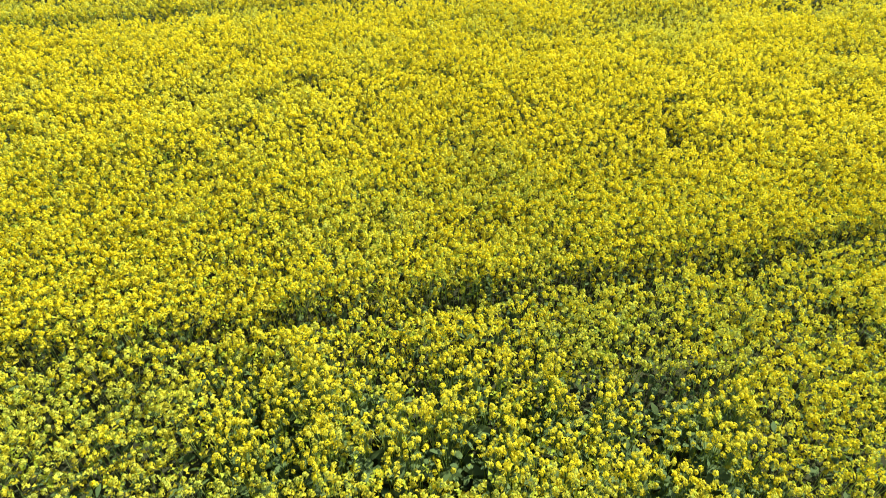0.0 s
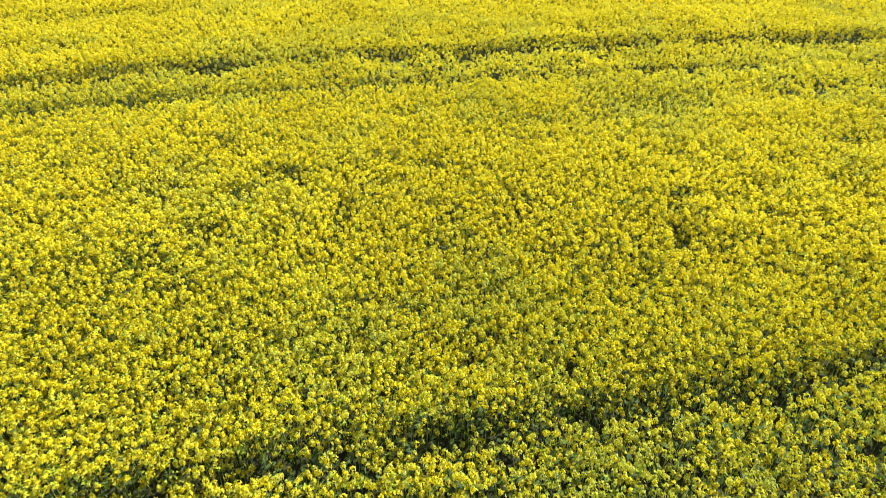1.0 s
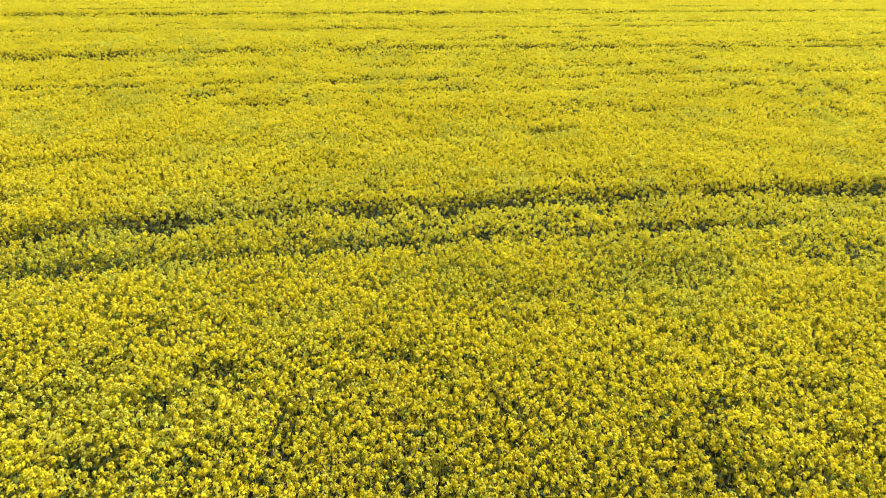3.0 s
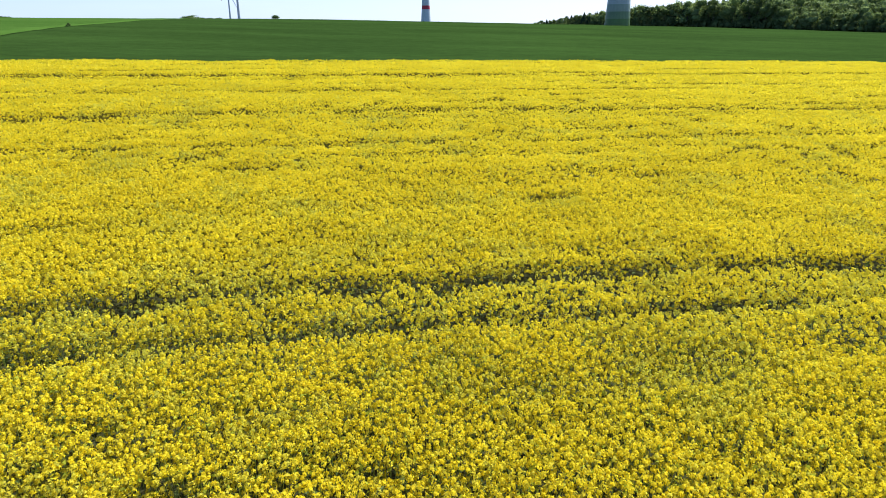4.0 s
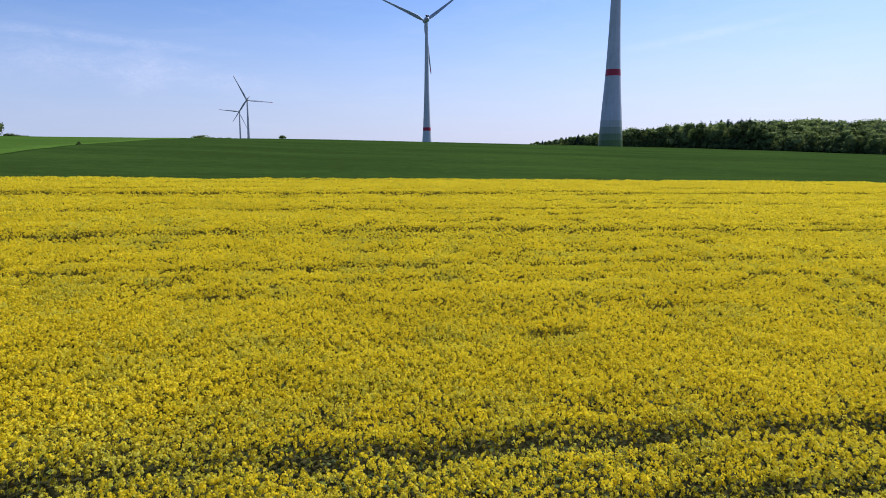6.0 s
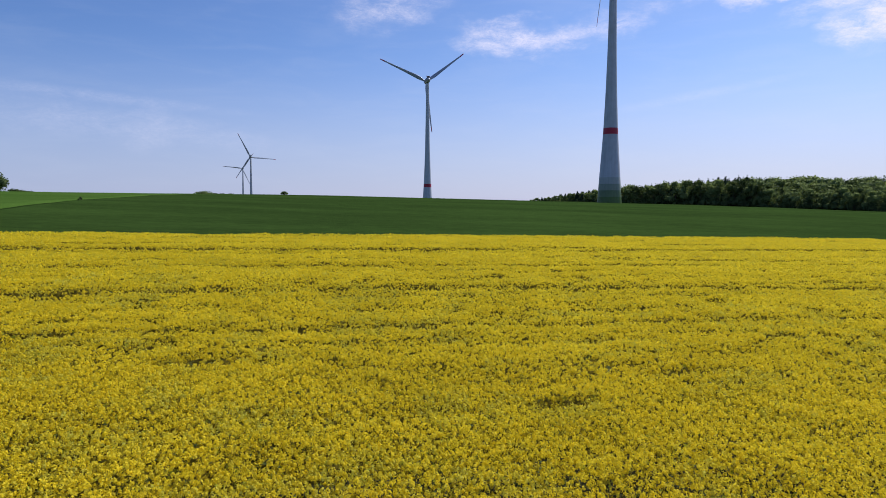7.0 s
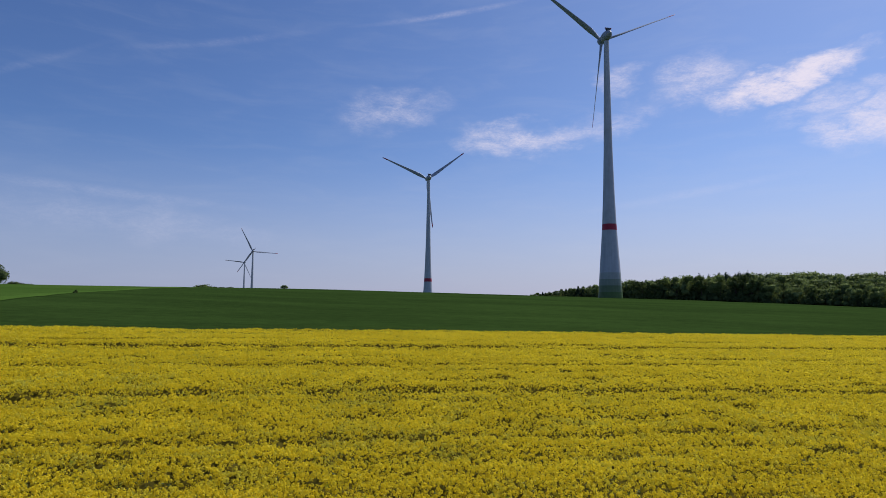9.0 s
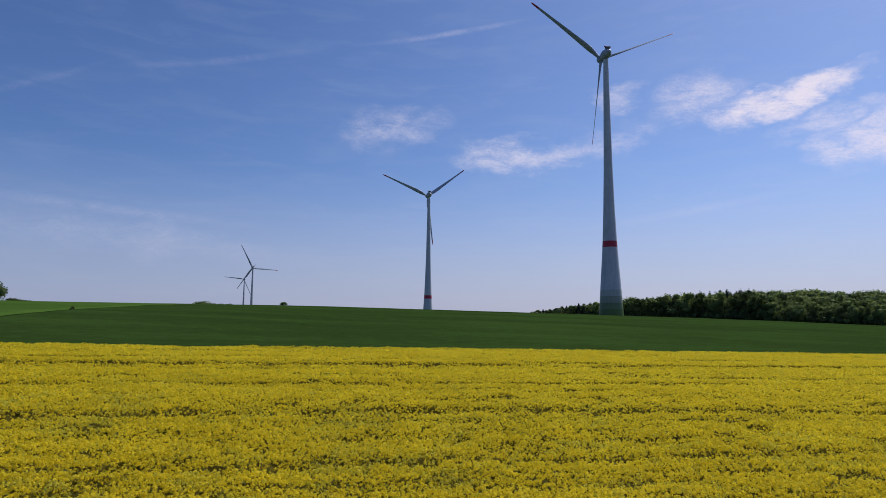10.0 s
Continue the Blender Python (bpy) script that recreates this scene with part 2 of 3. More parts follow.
def field(name, w_lo, w_hi, mat, height, label, category):
    """A standing crop as a closed sheet with sides, on the slope beyond the rapeseed."""
    ws = np.clip(graded(w_lo - 0, w_hi, 5, 0.010), w_lo, w_hi)
    ws = np.unique(np.concatenate([[w_lo], ws, [w_hi]]))
    ss = np.unique(np.concatenate([[0], graded(0, 620, 2.2, 0.012)])) + EDGE + 1.6
    ss = np.concatenate([[ss[0] - 0.02], ss])
    ws = np.concatenate([[ws[0] - 0.02], ws, [ws[-1] + 0.02]])

    def place(w, s):
        v = w + 0.105 * np.maximum(0, s - 135)
        x, y = ROW.x * v + ACROSS.x * s, ROW.y * v + ACROSS.y * s
        z = land(x, y) + height + 0.10 * (vnoise(x, y, 1.7, 3) - 0.5) + 0.25 * (vnoise(x, y, 14, 4) - 0.5)
        rim = (w <= ws[0] + 1e-6) | (w >= ws[-1] - 1e-6) | (s <= ss[0] + 1e-6)
        return x, y, np.where(rim, land(x, y), z)

    tagged(new(name, grid_mesh(name, ws, ss, place, [mat])), label, category, kind="stuff")


ground()
field("wheat_field", BORDER + 1.0, 620, WHEAT, 0.38, "dark green field of young wheat on the slope", "wheat field")
field("barley_field", -620, BORDER - 0.8, BARLEY, 0.30, "lighter green field of young barley beside the wheat", "barley field")


# ---- rapeseed ----
# wheel tracks: y = a + b x + c x^2, half width, depth of the gap
TRACKS = ((4.52, 0.25, 0.0, 0.13, 0.62), (2.92, 0.25, 0.0, 0.16, 0.50), (14.5, 0.245, -0.006, 0.25, 1.12), (12.85, 0.24, -0.005, 0.25, 1.15),
          (33.9, 0.29, -0.003, 0.60, 0.85), (32.2, 0.29, -0.003, 0.36, 0.5), (49.2, 0.33, 0.0, 0.75, 0.85), (47.3, 0.33, 0.0, 0.35, 0.5), (26.5, 0.28, 0.0, 0.30, 0.45), (41.0, 0.30, 0.0, 0.35, 0.5))
# thin spots: centre, half axes, depth
GAPS = ((-7.6, 23.5, 0.7, 0.40, 0.9), (-5.9, 21.6, 1.1, 0.30, 0.8), (2.6, 20.0, 0.8, 0.32, 0.8), (-2.75, 8.9, 0.36, 0.18, 0.55), (-7.9, 22.6, 0.5, 0.25, 0.6),
        (-9.5, 25.5, 1.2, 0.3, 0.5), (7.5, 27.0, 1.0, 0.3, 0.5), (3.0, 8.6, 0.3, 0.15, 0.40), (-0.6, 9.4, 0.25, 0.14, 0.35), (4.4, 9.0, 0.4, 0.15, 0.40),
        (1.1, 4.85, 0.38, 0.18, 1.0), (2.1, 5.0, 0.26, 0.15, 0.8), (3.15, 5.25, 0.40, 0.18, 1.0), (4.4, 5.7, 0.5, 0.18, 0.9), (-0.2, 4.55, 0.30, 0.15, 0.85), (-1.8, 4.15, 0.45, 0.16, 0.85),
        (-4.1, 3.5, 0.4, 0.18, 0.8), (-3.1, 2.5, 0.3, 0.15, 0.5), (-1.7, 2.5, 0.35, 0.2, 0.8), (2.1, 3.65, 0.35, 0.18, 0.8), (0.0, 3.0, 0.4, 0.15, 0.7), (-3.1, 8.35, 0.32, 0.16, 0.5), (-3.5, 7.4, 0.3, 0.16, 0.5), (6.3, 10.7, 0.4, 0.2, 0.5))


def thinning(x, y):
    """How far the crop is thinned out by wheel tracks and gaps: 0 full, 1 bare."""
    t = np.zeros_like(x)
    xc = np.clip(x, -25, 25)
    wob = 0.22 * (vnoise(x, y, 0.9, 11) - 0.5)
    for a, b, c, half, deep in TRACKS:
        d = np.abs(y - (a + b * x + c * xc * xc)) / math.hypot(1, b) + wob
        ragged = deep * (0.42 + 1.05 * vnoise(x, y, 0.9, 12)) if a > 5 else deep * smooth((vnoise(x, y, 0.75, 14) + 0.10) / 0.45)
        t = np.maximum(t, np.clip(ragged, 0, 1) * smooth((half * 1.55 - d) / (half * 1.1)))
    for gx, gy, rx, ry, deep in GAPS:
        r = np.sqrt(((x - gx) / rx) ** 2 + ((y - gy - 0.27 * (x - gx)) / ry) ** 2)
        t = np.maximum(t, deep * smooth((1.3 - r) / 0.8))
    holes = vnoise(x, y, 0.55, 21) * 0.6 + vnoise(x, y, 2.2, 22) * 0.4
    w, s = ROW.x * x + ROW.y * y, ACROSS.x * x + ACROSS.y * y
    streak = 0.6 * vnoise(w / 7, s, 0.9, 51) + 0.4 * vnoise(w / 5, s, 2.6, 52)
    t = np.maximum(t, smooth((0.37 - streak) / 0.16) * (0.24 + 0.08 * smooth((y - 18) / 6)))
    # small gaps between the plants up the slope
    small = 0.7 * vnoise(w / 2.2, s, 0.30, 23) + 0.3 * vnoise(w / 3, s, 1.2, 24)
    t = np.maximum(t, 0.60 * smooth((0.35 - small) / 0.12) * smooth((y - 19) / 5) * (1 - 0.65 * smooth((y - 36) / 10)))
    # the strips next to and between the wheels are thinner
    lumps = 0.4 + 1.2 * vnoise(x, y, 0.45, 53)
    t = np.maximum(t, 0.36 * lumps * smooth((4.5 + 0.25 * x - y) / 0.4))
    t = np.maximum(t, 0.27 * lumps * smooth((14.4 + 0.245 * x - 0.006 * xc * xc - y) / 0.3) * smooth((y - 12.8 - 0.24 * x) / 0.3))
    return np.maximum(t, smooth((0.27 - holes) / 0.16) * (0.35 + 0.4 * (y < 10)))


def canopy(x, y):
    z = land(x, y) + 1.28 + 0.06 * (vnoise(x, y, 4.5, 31) - 0.5) + 0.12 * (1 - 0.5 * smooth((y - 32) / 14)) * (vnoise(x, y, 0.8, 32) - 0.5)
    w, s = ROW.x * x + ROW.y * y, ACROSS.x * x + ACROSS.y * y
    z = z + 0.05 * (vnoise(w / 6, s, 0.9, 33) - 0.5) + 0.06 * (vnoise(w / 9, s, 2.6, 34) - 0.5)
    return z - 0.38 * thinning(x, y)


def unit(v):
    return v / np.maximum(np.linalg.norm(v, axis=-1, keepdims=True), 1e-9)


def petals(centres, radius, count, size, rng, upright=1.8, stand=0.0):
    """Small bent petal faces scattered over an egg round each centre. Returns vertices and faces."""
    n = len(centres)
    d = rng.normal(size=(n, count, 3))
    d[..., 2] += 0.75
    d = unit(d)
    pos = centres[:, None] + d * radius[:, None, None] * np.array([1, 1, upright]) * rng.uniform(0.75, 1.05, (n, count, 1))
    nor = unit(d + 0.75 * rng.normal(size=d.shape))
    a = unit(np.cross(nor, rng.normal(size=d.shape) * (1 - stand) + np.array([0, 0, 1.0]) * stand))
    b = np.cross(nor, a)
    s = size * rng.uniform(0.7, 1.25, (n, count, 1))
    p, q = a * s * (1 - 0.25 * stand), b * s * (0.9 + 0.5 * stand)
    verts = np.stack([pos - p * 1.15 - q * 0.75, pos + p * 1.15 - q * 0.75, pos + p * 0.1 + q * 1.35], 2).reshape(-1, 3)
    return verts, np.arange(len(verts)).reshape(-1, 3)


def heads(centres, radius, count, size, rng, tall=1.6):
    """Rounded flower heads: small bent petals in a spiral over a dome round each centre, each facing outwards."""
    n = len(centres)
    k = np.arange(count) + 0.5
    up = 1 - 1.45 * k / count
    turn = k * 2.39996 + rng.uniform(0, math.tau, (n, 1))
    flat = np.sqrt(1 - up ** 2)
    d = np.stack([flat * np.cos(turn), flat * np.sin(turn), np.broadcast_to(up, turn.shape)], -1)
    d = unit(d + 0.22 * rng.normal(size=d.shape))
    pos = centres[:, None] + d * radius[:, None, None] * np.array([1, 1, tall]) * rng.uniform(0.72, 1.08, (n, count, 1))
    nor = unit(d + 0.30 * rng.normal(size=d.shape))
    a = unit(np.cross(nor, rng.normal(size=d.shape)))
    b = np.cross(nor, a)
    s = size * rng.uniform(0.7, 1.25, (n, count, 1))
    p, q = a * s, b * s
    verts = np.stack([pos - p * 1.1 - q * 0.7, pos + p * 1.1 - q * 0.7, pos + p * 0.15 + q * 1.25], 2).reshape(-1, 3)
    return verts, np.arange(len(verts)).reshape(-1, 3)


def blades(foot, tip, width, rng):
    """A narrow upright face from foot to tip for each pair."""
    side = rng.normal(size=foot.shape)
    side[:, 2] = 0
    side = unit(side) * np.asarray(width).reshape(-1, 1)
    verts = np.stack([foot - side, foot + side, tip + side * 0.6, tip - side * 0.6], 1).reshape(-1, 3)
    return verts, np.arange(len(verts)).reshape(-1, 4)


def leaves(centres, length, width, rng):
    """Broad leaves, each of two faces bent along the midrib."""
    n = len(centres)
    out = rng.normal(size=(n, 3))
    out[:, 2] = rng.uniform(-0.5, 0.6, n)
    out = unit(out)
    side = unit(np.cross(out, rng.normal(size=(n, 3)) * 0.3 + np.array([0, 0, 1])))
    up = np.cross(side, out)
    L, W = (length * rng.uniform(0.6, 1.3, n))[:, None], (width * rng.uniform(0.6, 1.3, n))[:, None]
    p0, p1, p2 = centres, centres + out * L * 0.5 + up * L * 0.10, centres + out * L
    verts = np.stack([p0 - side * W * 0.35, p0 + side * W * 0.35, p1 + side * W, p1 - side * W, p2 + side * W * 0.3, p2 - side * W * 0.3], 1).reshape(-1, 3)
    k = np.arange(n)[:, None] * 6
    quads = np.stack([k + np.array([0, 1, 2, 3]), k + np.array([3, 2, 4, 5])], 1)
    return verts, quads.reshape(-1, 4)


NEAR_X, NEAR_Y = (-2.5, 2.5), (2.55, 3.75)     # the stretch where plants stand singly


def scatter(rng, density, x_lo, x_hi, y_lo, y_hi, keep):
    """Places spread evenly, each shifted at random within its own cell."""
    cell = density ** -0.5
    x, y = (c.ravel() for c in np.meshgrid(np.arange(x_lo, x_hi, cell), np.arange(y_lo, y_hi, cell)))
    x = x + cell * (0.5 * (np.round(y / cell) % 2) + rng.uniform(-0.42, 0.42, len(x)))
    y = y + cell * rng.uniform(-0.42, 0.42, len(x))
    mixed = rng.permutation(len(x))
    x, y = x[mixed], y[mixed]
    ok = keep(x, y) & (ACROSS.x * x + ACROSS.y * y < EDGE)
    return x[ok], y[ok]


def half_width(y):
    return 0.74 * np.sqrt(np.maximum(y, 0) ** 2 + 30) + 0.8


def in_near(x, y):
    return (x > NEAR_X[0]) & (x < NEAR_X[1]) & (y > NEAR_Y[0]) & (y < NEAR_Y[1])


# further off the heads of one plant stand as one clump
# reach of the stretch, heads to the square metre, petals a head, petal size, head radius, leaves to the square metre, buds a head
ZONES = (
    (1.2, 7.0, 280, 16, 0.0122, 0.0250, 60, 3),
    (7.0, 13.0, 265, 11, 0.0146, 0.0260, 30, 0),
    (13.0, 22.0, 225, 8, 0.0182, 0.0295, 16, 0),
    (22.0, 30.0, 125, 8, 0.0220, 0.040, 6, 0),
    (30.0, 42.0, 105, 4, 0.0315, 0.043, 0, 0),
    (42.0, 85.0, 60, 3, 0.0440, 0.056, 0, 0),
)
# the inner heads, mostly in the shaded petal colour: reach, heads to the square metre, petals a head, petal size
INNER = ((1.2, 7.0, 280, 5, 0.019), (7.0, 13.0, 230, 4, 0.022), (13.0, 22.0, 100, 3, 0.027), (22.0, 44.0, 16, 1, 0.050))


def rapeseed_crop():
    rng = np.random.default_rng(5)
    fv, fq, fg, bv, bq, sv, sq, lv, lq, iv, iq = [], [], [], [], [], [], [], [], [], [], []

    def push(vs, qs, v, q):
        qs.append(q + sum(len(k) for k in vs))
        vs.append(v)

    def plant(x, y, count, size, radius, stems, buds, sunk=0.0, stand=None):
        thin = thinning(x, y)
        ok = rng.random(len(x)) > thin * (0.60 if not sunk else 1.5)
        x, y, thin = x[ok], y[ok], thin[ok]
        away, far = smooth((y - 20) / 5), smooth((y - 32) / 12)
        if sunk:
            z = canopy(x, y) - sunk * rng.uniform(0.4, 1.3, len(x))
        else:
            z = canopy(x, y) + 0.03 - (np.abs(rng.normal(0, 0.09, len(x))) + 0.38 * (rng.random(len(x)) < 0.26 - 0.19 * away) * rng.random(len(x))) * (1 - 0.6 * far)
        # tufts: plants stand in small clumps with dark gaps between
        tuft = 0.65 * vnoise(x, y, 0.19, 61) + 0.35 * vnoise(x, y, 0.45, 62)
        full = rng.random(len(x)) > smooth((0.46 - tuft) / 0.22) * (0.22 + 0.08 * away * (1 - 0.9 * far))
        z = z + (tuft - 0.5) * (0.12 + 0.01 * away - 0.05 * far)
        x, y, z, thin, far = x[full], y[full], z[full], thin[full], far[full]
        c = np.stack([x, y, z], 1)
        r = radius * rng.uniform(0.7, 1.3, len(x))
        if not sunk:
            # young heads among the open ones, more of them where the crop is thin
            patch = vnoise(x, y, 1.4, 71) * 0.6 + vnoise(x, y, 0.35, 72) * 0.4
            green = np.clip(rng.normal(-0.05, 0.27, len(x)) + 0.45 * smooth((patch - 0.52) / 0.22) * (1 - 0.8 * far) + (0.75 - 0.45 * away[full]) * thin, 0, 0.92)
            fg.append(np.repeat(green, count))
        shoots = sunk and buds
        if count > 2 and not sunk:
            v, q = heads(c, r, count, size, rng, 1.6 if radius < 0.038 else 1.2)
        else:
            v, q = petals(c, r, count, size, rng, 1.8, stand if stand is not None else 0.2 if sunk else 0.9)
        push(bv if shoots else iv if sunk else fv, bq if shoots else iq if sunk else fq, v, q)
        if buds and not sunk:
            push(bv, bq, *petals(c + np.array([0, 0, 1]) * (r * 1.3)[:, None], r * 0.35, buds, size * 0.8, rng))
        if stems:
            c = c[::2]
            foot = c - np.stack([rng.normal(0, 0.04, len(c)), rng.normal(0, 0.04, len(c)), rng.uniform(0.30, 0.75, len(c))], 1)
            push(sv, sq, *blades(foot, c, 0.0032, rng))

    for y0, y1, dens, count, size, radius, leaf, buds in ZONES:
        w = float(half_width(np.array(y1 * 1.2))) + 0.5

        def mine(x, y):
            # the stretches run into one another
            far = y * (1 + 0.22 * (rng.random(len(y)) - 0.5))
            return (far >= y0) & (far < y1) & (np.abs(x) < half_width(y)) & ~in_near(x, y)

        x, y = scatter(rng, dens, -w, w, y0 * 0.8, y1 * 1.15, mine)
        plant(x, y, count, size, radius, y1 < 20, buds)
        if leaf:
            x, y = scatter(rng, leaf, -w, w, y0, y1, lambda x, y: np.abs(x) < half_width(y))
            z = canopy(x, y) - rng.uniform(0.30, 0.90, len(x))
            z = np.maximum(z, land(x, y) + 0.08)
            push(lv, lq, *leaves(np.stack([x, y, z], 1), 0.13, 0.034, rng))
        # more leaves show where the crop stands thin
        x, y = scatter(rng, 85 if y1 < 23 else 18, -w, w, y0, y1, lambda x, y: np.abs(x) < half_width(y))
        bare = thinning(x, y) > 0.45
        x, y = x[bare], y[bare]
        z = canopy(x, y) - rng.uniform(0.1, 0.6, len(x)) * (1.0 if y1 < 23 else 0.5)
        big = 1.0 if y1 < 23 else 1.5
        push(lv, lq, *leaves(np.stack([x, y, z], 1), 0.10 * big, 0.028 * big, rng))
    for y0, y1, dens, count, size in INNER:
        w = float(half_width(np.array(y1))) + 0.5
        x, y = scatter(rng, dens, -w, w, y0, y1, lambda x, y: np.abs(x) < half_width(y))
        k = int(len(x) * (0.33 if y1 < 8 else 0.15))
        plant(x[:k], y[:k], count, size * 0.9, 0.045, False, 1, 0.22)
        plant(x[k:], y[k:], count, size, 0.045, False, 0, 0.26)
    # the rest of the field on both sides and behind, ever coarser with distance

    def beside(x, y):
        ragged = rng.uniform(0.0, 1.0, len(x)) ** 2
        return (np.abs(x) >= half_width(y) - 0.6 * ragged) | (y <= 1.2 + 0.3 * ragged)

    def close(x, y):
        return (np.abs(x) < 14 + 0.3 * np.maximum(y, 0)) & (y > -9) & (y < 26)

    x, y = scatter(rng, 260, -24, 24, -9, 26, lambda x, y: beside(x, y) & close(x, y))
    plant(x, y, 1, 0.047, 0.035, False, 0, 0.0, 0.55)
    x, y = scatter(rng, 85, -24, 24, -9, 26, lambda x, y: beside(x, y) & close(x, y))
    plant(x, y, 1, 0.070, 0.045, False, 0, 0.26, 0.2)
    x, y = scatter(rng, 10, -24, 24, -9, 26, lambda x, y: beside(x, y) & close(x, y))
    z = canopy(x, y) - rng.uniform(0.2, 0.8, len(x))
    push(lv, lq, *leaves(np.stack([x, y, z], 1), 0.20, 0.06, rng))
    x, y = scatter(rng, 14, -110, 130, -25, 100, lambda x, y: beside(x, y) & ~close(x, y))
    plant(x, y, 1, 0.19, 0.12, False, 0, 0.0, 0.0)
    x, y = scatter(rng, 3.0, -110, 130, -25, 100, lambda x, y: beside(x, y) & ~close(x, y))
    plant(x, y, 1, 0.33, 0.12, False, 0, 0.26, 0.0)
    crop = tagged(new("rapeseed_crop"), "dense field of yellow-flowering rapeseed with wheel tracks", "rapeseed", kind="stuff")
    crop.location = (0, 0, 0)
    for name, vs, qs, m in (("flower_heads", fv, fq, PETAL), ("side_shoots", iv, iq, SHADED_PETAL), ("bud_tips", bv, bq, BUD), ("stems", sv, sq, STEM), ("leaves", lv, lq, LEAF)):
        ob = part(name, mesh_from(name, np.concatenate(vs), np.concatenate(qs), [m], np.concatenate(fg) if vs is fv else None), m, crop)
        tagged(ob, kind="stuff")
    # closed sheets in place of the leafy lower storey, coloured dark for the shade between the stems
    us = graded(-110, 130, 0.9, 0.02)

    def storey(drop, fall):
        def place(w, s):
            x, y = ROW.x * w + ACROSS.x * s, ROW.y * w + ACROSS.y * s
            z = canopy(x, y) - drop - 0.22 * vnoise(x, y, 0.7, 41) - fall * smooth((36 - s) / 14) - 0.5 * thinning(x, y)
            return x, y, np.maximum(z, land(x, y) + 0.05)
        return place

    for name, lo, hi, n, drop, fall, m in (("lower_storey", 18.0, EDGE + 0.3, 110, 0.33, 0.7, SHADED_STOREY), ("leaf_floor", -25.0, 18.0, 100, 1.05, 0.0, SHADED_FLOOR)):
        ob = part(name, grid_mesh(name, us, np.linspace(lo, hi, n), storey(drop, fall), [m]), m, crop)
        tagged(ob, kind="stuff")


def rapeseed_plants():
    """Single plants in the stretch nearest to the start."""
    rng = np.random.default_rng(9)
    kinds = []
    for k in range(6):
        root = tagged(new("rapeseed_plant"), "rapeseed plant with branching green stem and yellow flowers", "rapeseed plant", "rapeseed plants in the field")
        tall = 1.22 + 0.08 * (k % 3)
        tips = []
        for j in range(5):
            a = 2.4 * j + k
            r = 0.0 if j == 0 else 0.05 + 0.028 * ((j + k) % 4)
            tips.append((r * math.cos(a), r * math.sin(a), tall - (0 if j == 0 else 0.03 + 0.025 * j)))
        bm = bmesh.new()
        for j, tip in enumerate(tips):
            low = (0, 0, 0.0) if j == 0 else (0, 0, tall * (0.42 + 0.06 * j))
            ring = []
            for (px, py, pz), rad in ((low, 0.007 if j == 0 else 0.004), (tip, 0.003)):
                ring.append([bm.verts.new((px + rad * math.cos(i * 2.094), py + rad * math.sin(i * 2.094), pz)) for i in range(3)])
            for i in range(3):
                bm.faces.new((ring[0][i], ring[0][(i + 1) % 3], ring[1][(i + 1) % 3], ring[1][i]))
        part("stem", bm, STEM, root)
        for tip in tips:
            v, q = heads(np.zeros((1, 3)), np.array([0.0250]), 16, 0.0122, rng)
            me = mesh_from("flower_head", v, q, [PETAL], np.full(len(q), max(0.0, rng.normal(0.22, 0.25))))
            part("flower_head", me, PETAL, root).location = tip
        for j in range(4):
            v, q = leaves(np.zeros((1, 3)), 0.22, 0.050, rng)
            part("leaf", mesh_from("leaf", v, q, [LEAF]), LEAF, root).location = (0, 0, 0.30 + 0.18 * j)
        kinds.append(root)
    placed = 0
    while placed < 300:
        x, y = rng.uniform(*NEAR_X), rng.uniform(*NEAR_Y)
        thin = float(thinning(np.array([x]), np.array([y]))[0])
        if rng.random() < thin * 0.95:
            continue
        g = float(land(x, y))
        s = (float(canopy(np.array([x]), np.array([y]))[0]) - g) / 1.28 * rng.uniform(0.92, 1.04)
        m = Matrix.Translation((x, y, g)) @ Euler((rng.normal(0, 0.05), rng.normal(0, 0.05), rng.uniform(0, 6.28))).to_matrix().to_4x4() @ Matrix.Scale(s, 4)
        if placed < len(kinds):
            kinds[placed].matrix_basis = m
        else:
            src = kinds[placed % len(kinds)]
            keep = src.matrix_basis.copy()
            src.matrix_basis = Matrix.Identity(4)
            copy_thing(src, m)
            src.matrix_basis = keep
        placed += 1


# ---- wind turbines ----
def ring_wall(profile, segments=40):
    """A turned shell through (height, radius) pairs."""
    bm = bmesh.new()
    rings = [[bm.verts.new((r * math.cos(i * math.tau / segments), r * math.sin(i * math.tau / segments), z)) for i in range(segments)] for z, r in profile]
    for a, b in zip(rings, rings[1:]):
        for i in range(segments):
            bm.faces.new((a[i], a[(i + 1) % segments], b[(i + 1) % segments], b[i]))
    return bm


TOWER = ((0, 6.7), (5, 6.4), (10, 6.05), (15, 5.72), (20, 5.38), (30, 4.65), (40, 4.0), (60, 3.15), (82, 2.5), (115, 1.9), (146, 1.42))


def tower_radius(z):
    return float(np.interp(z, [p[0] for p in TOWER], [p[1] for p in TOWER]))


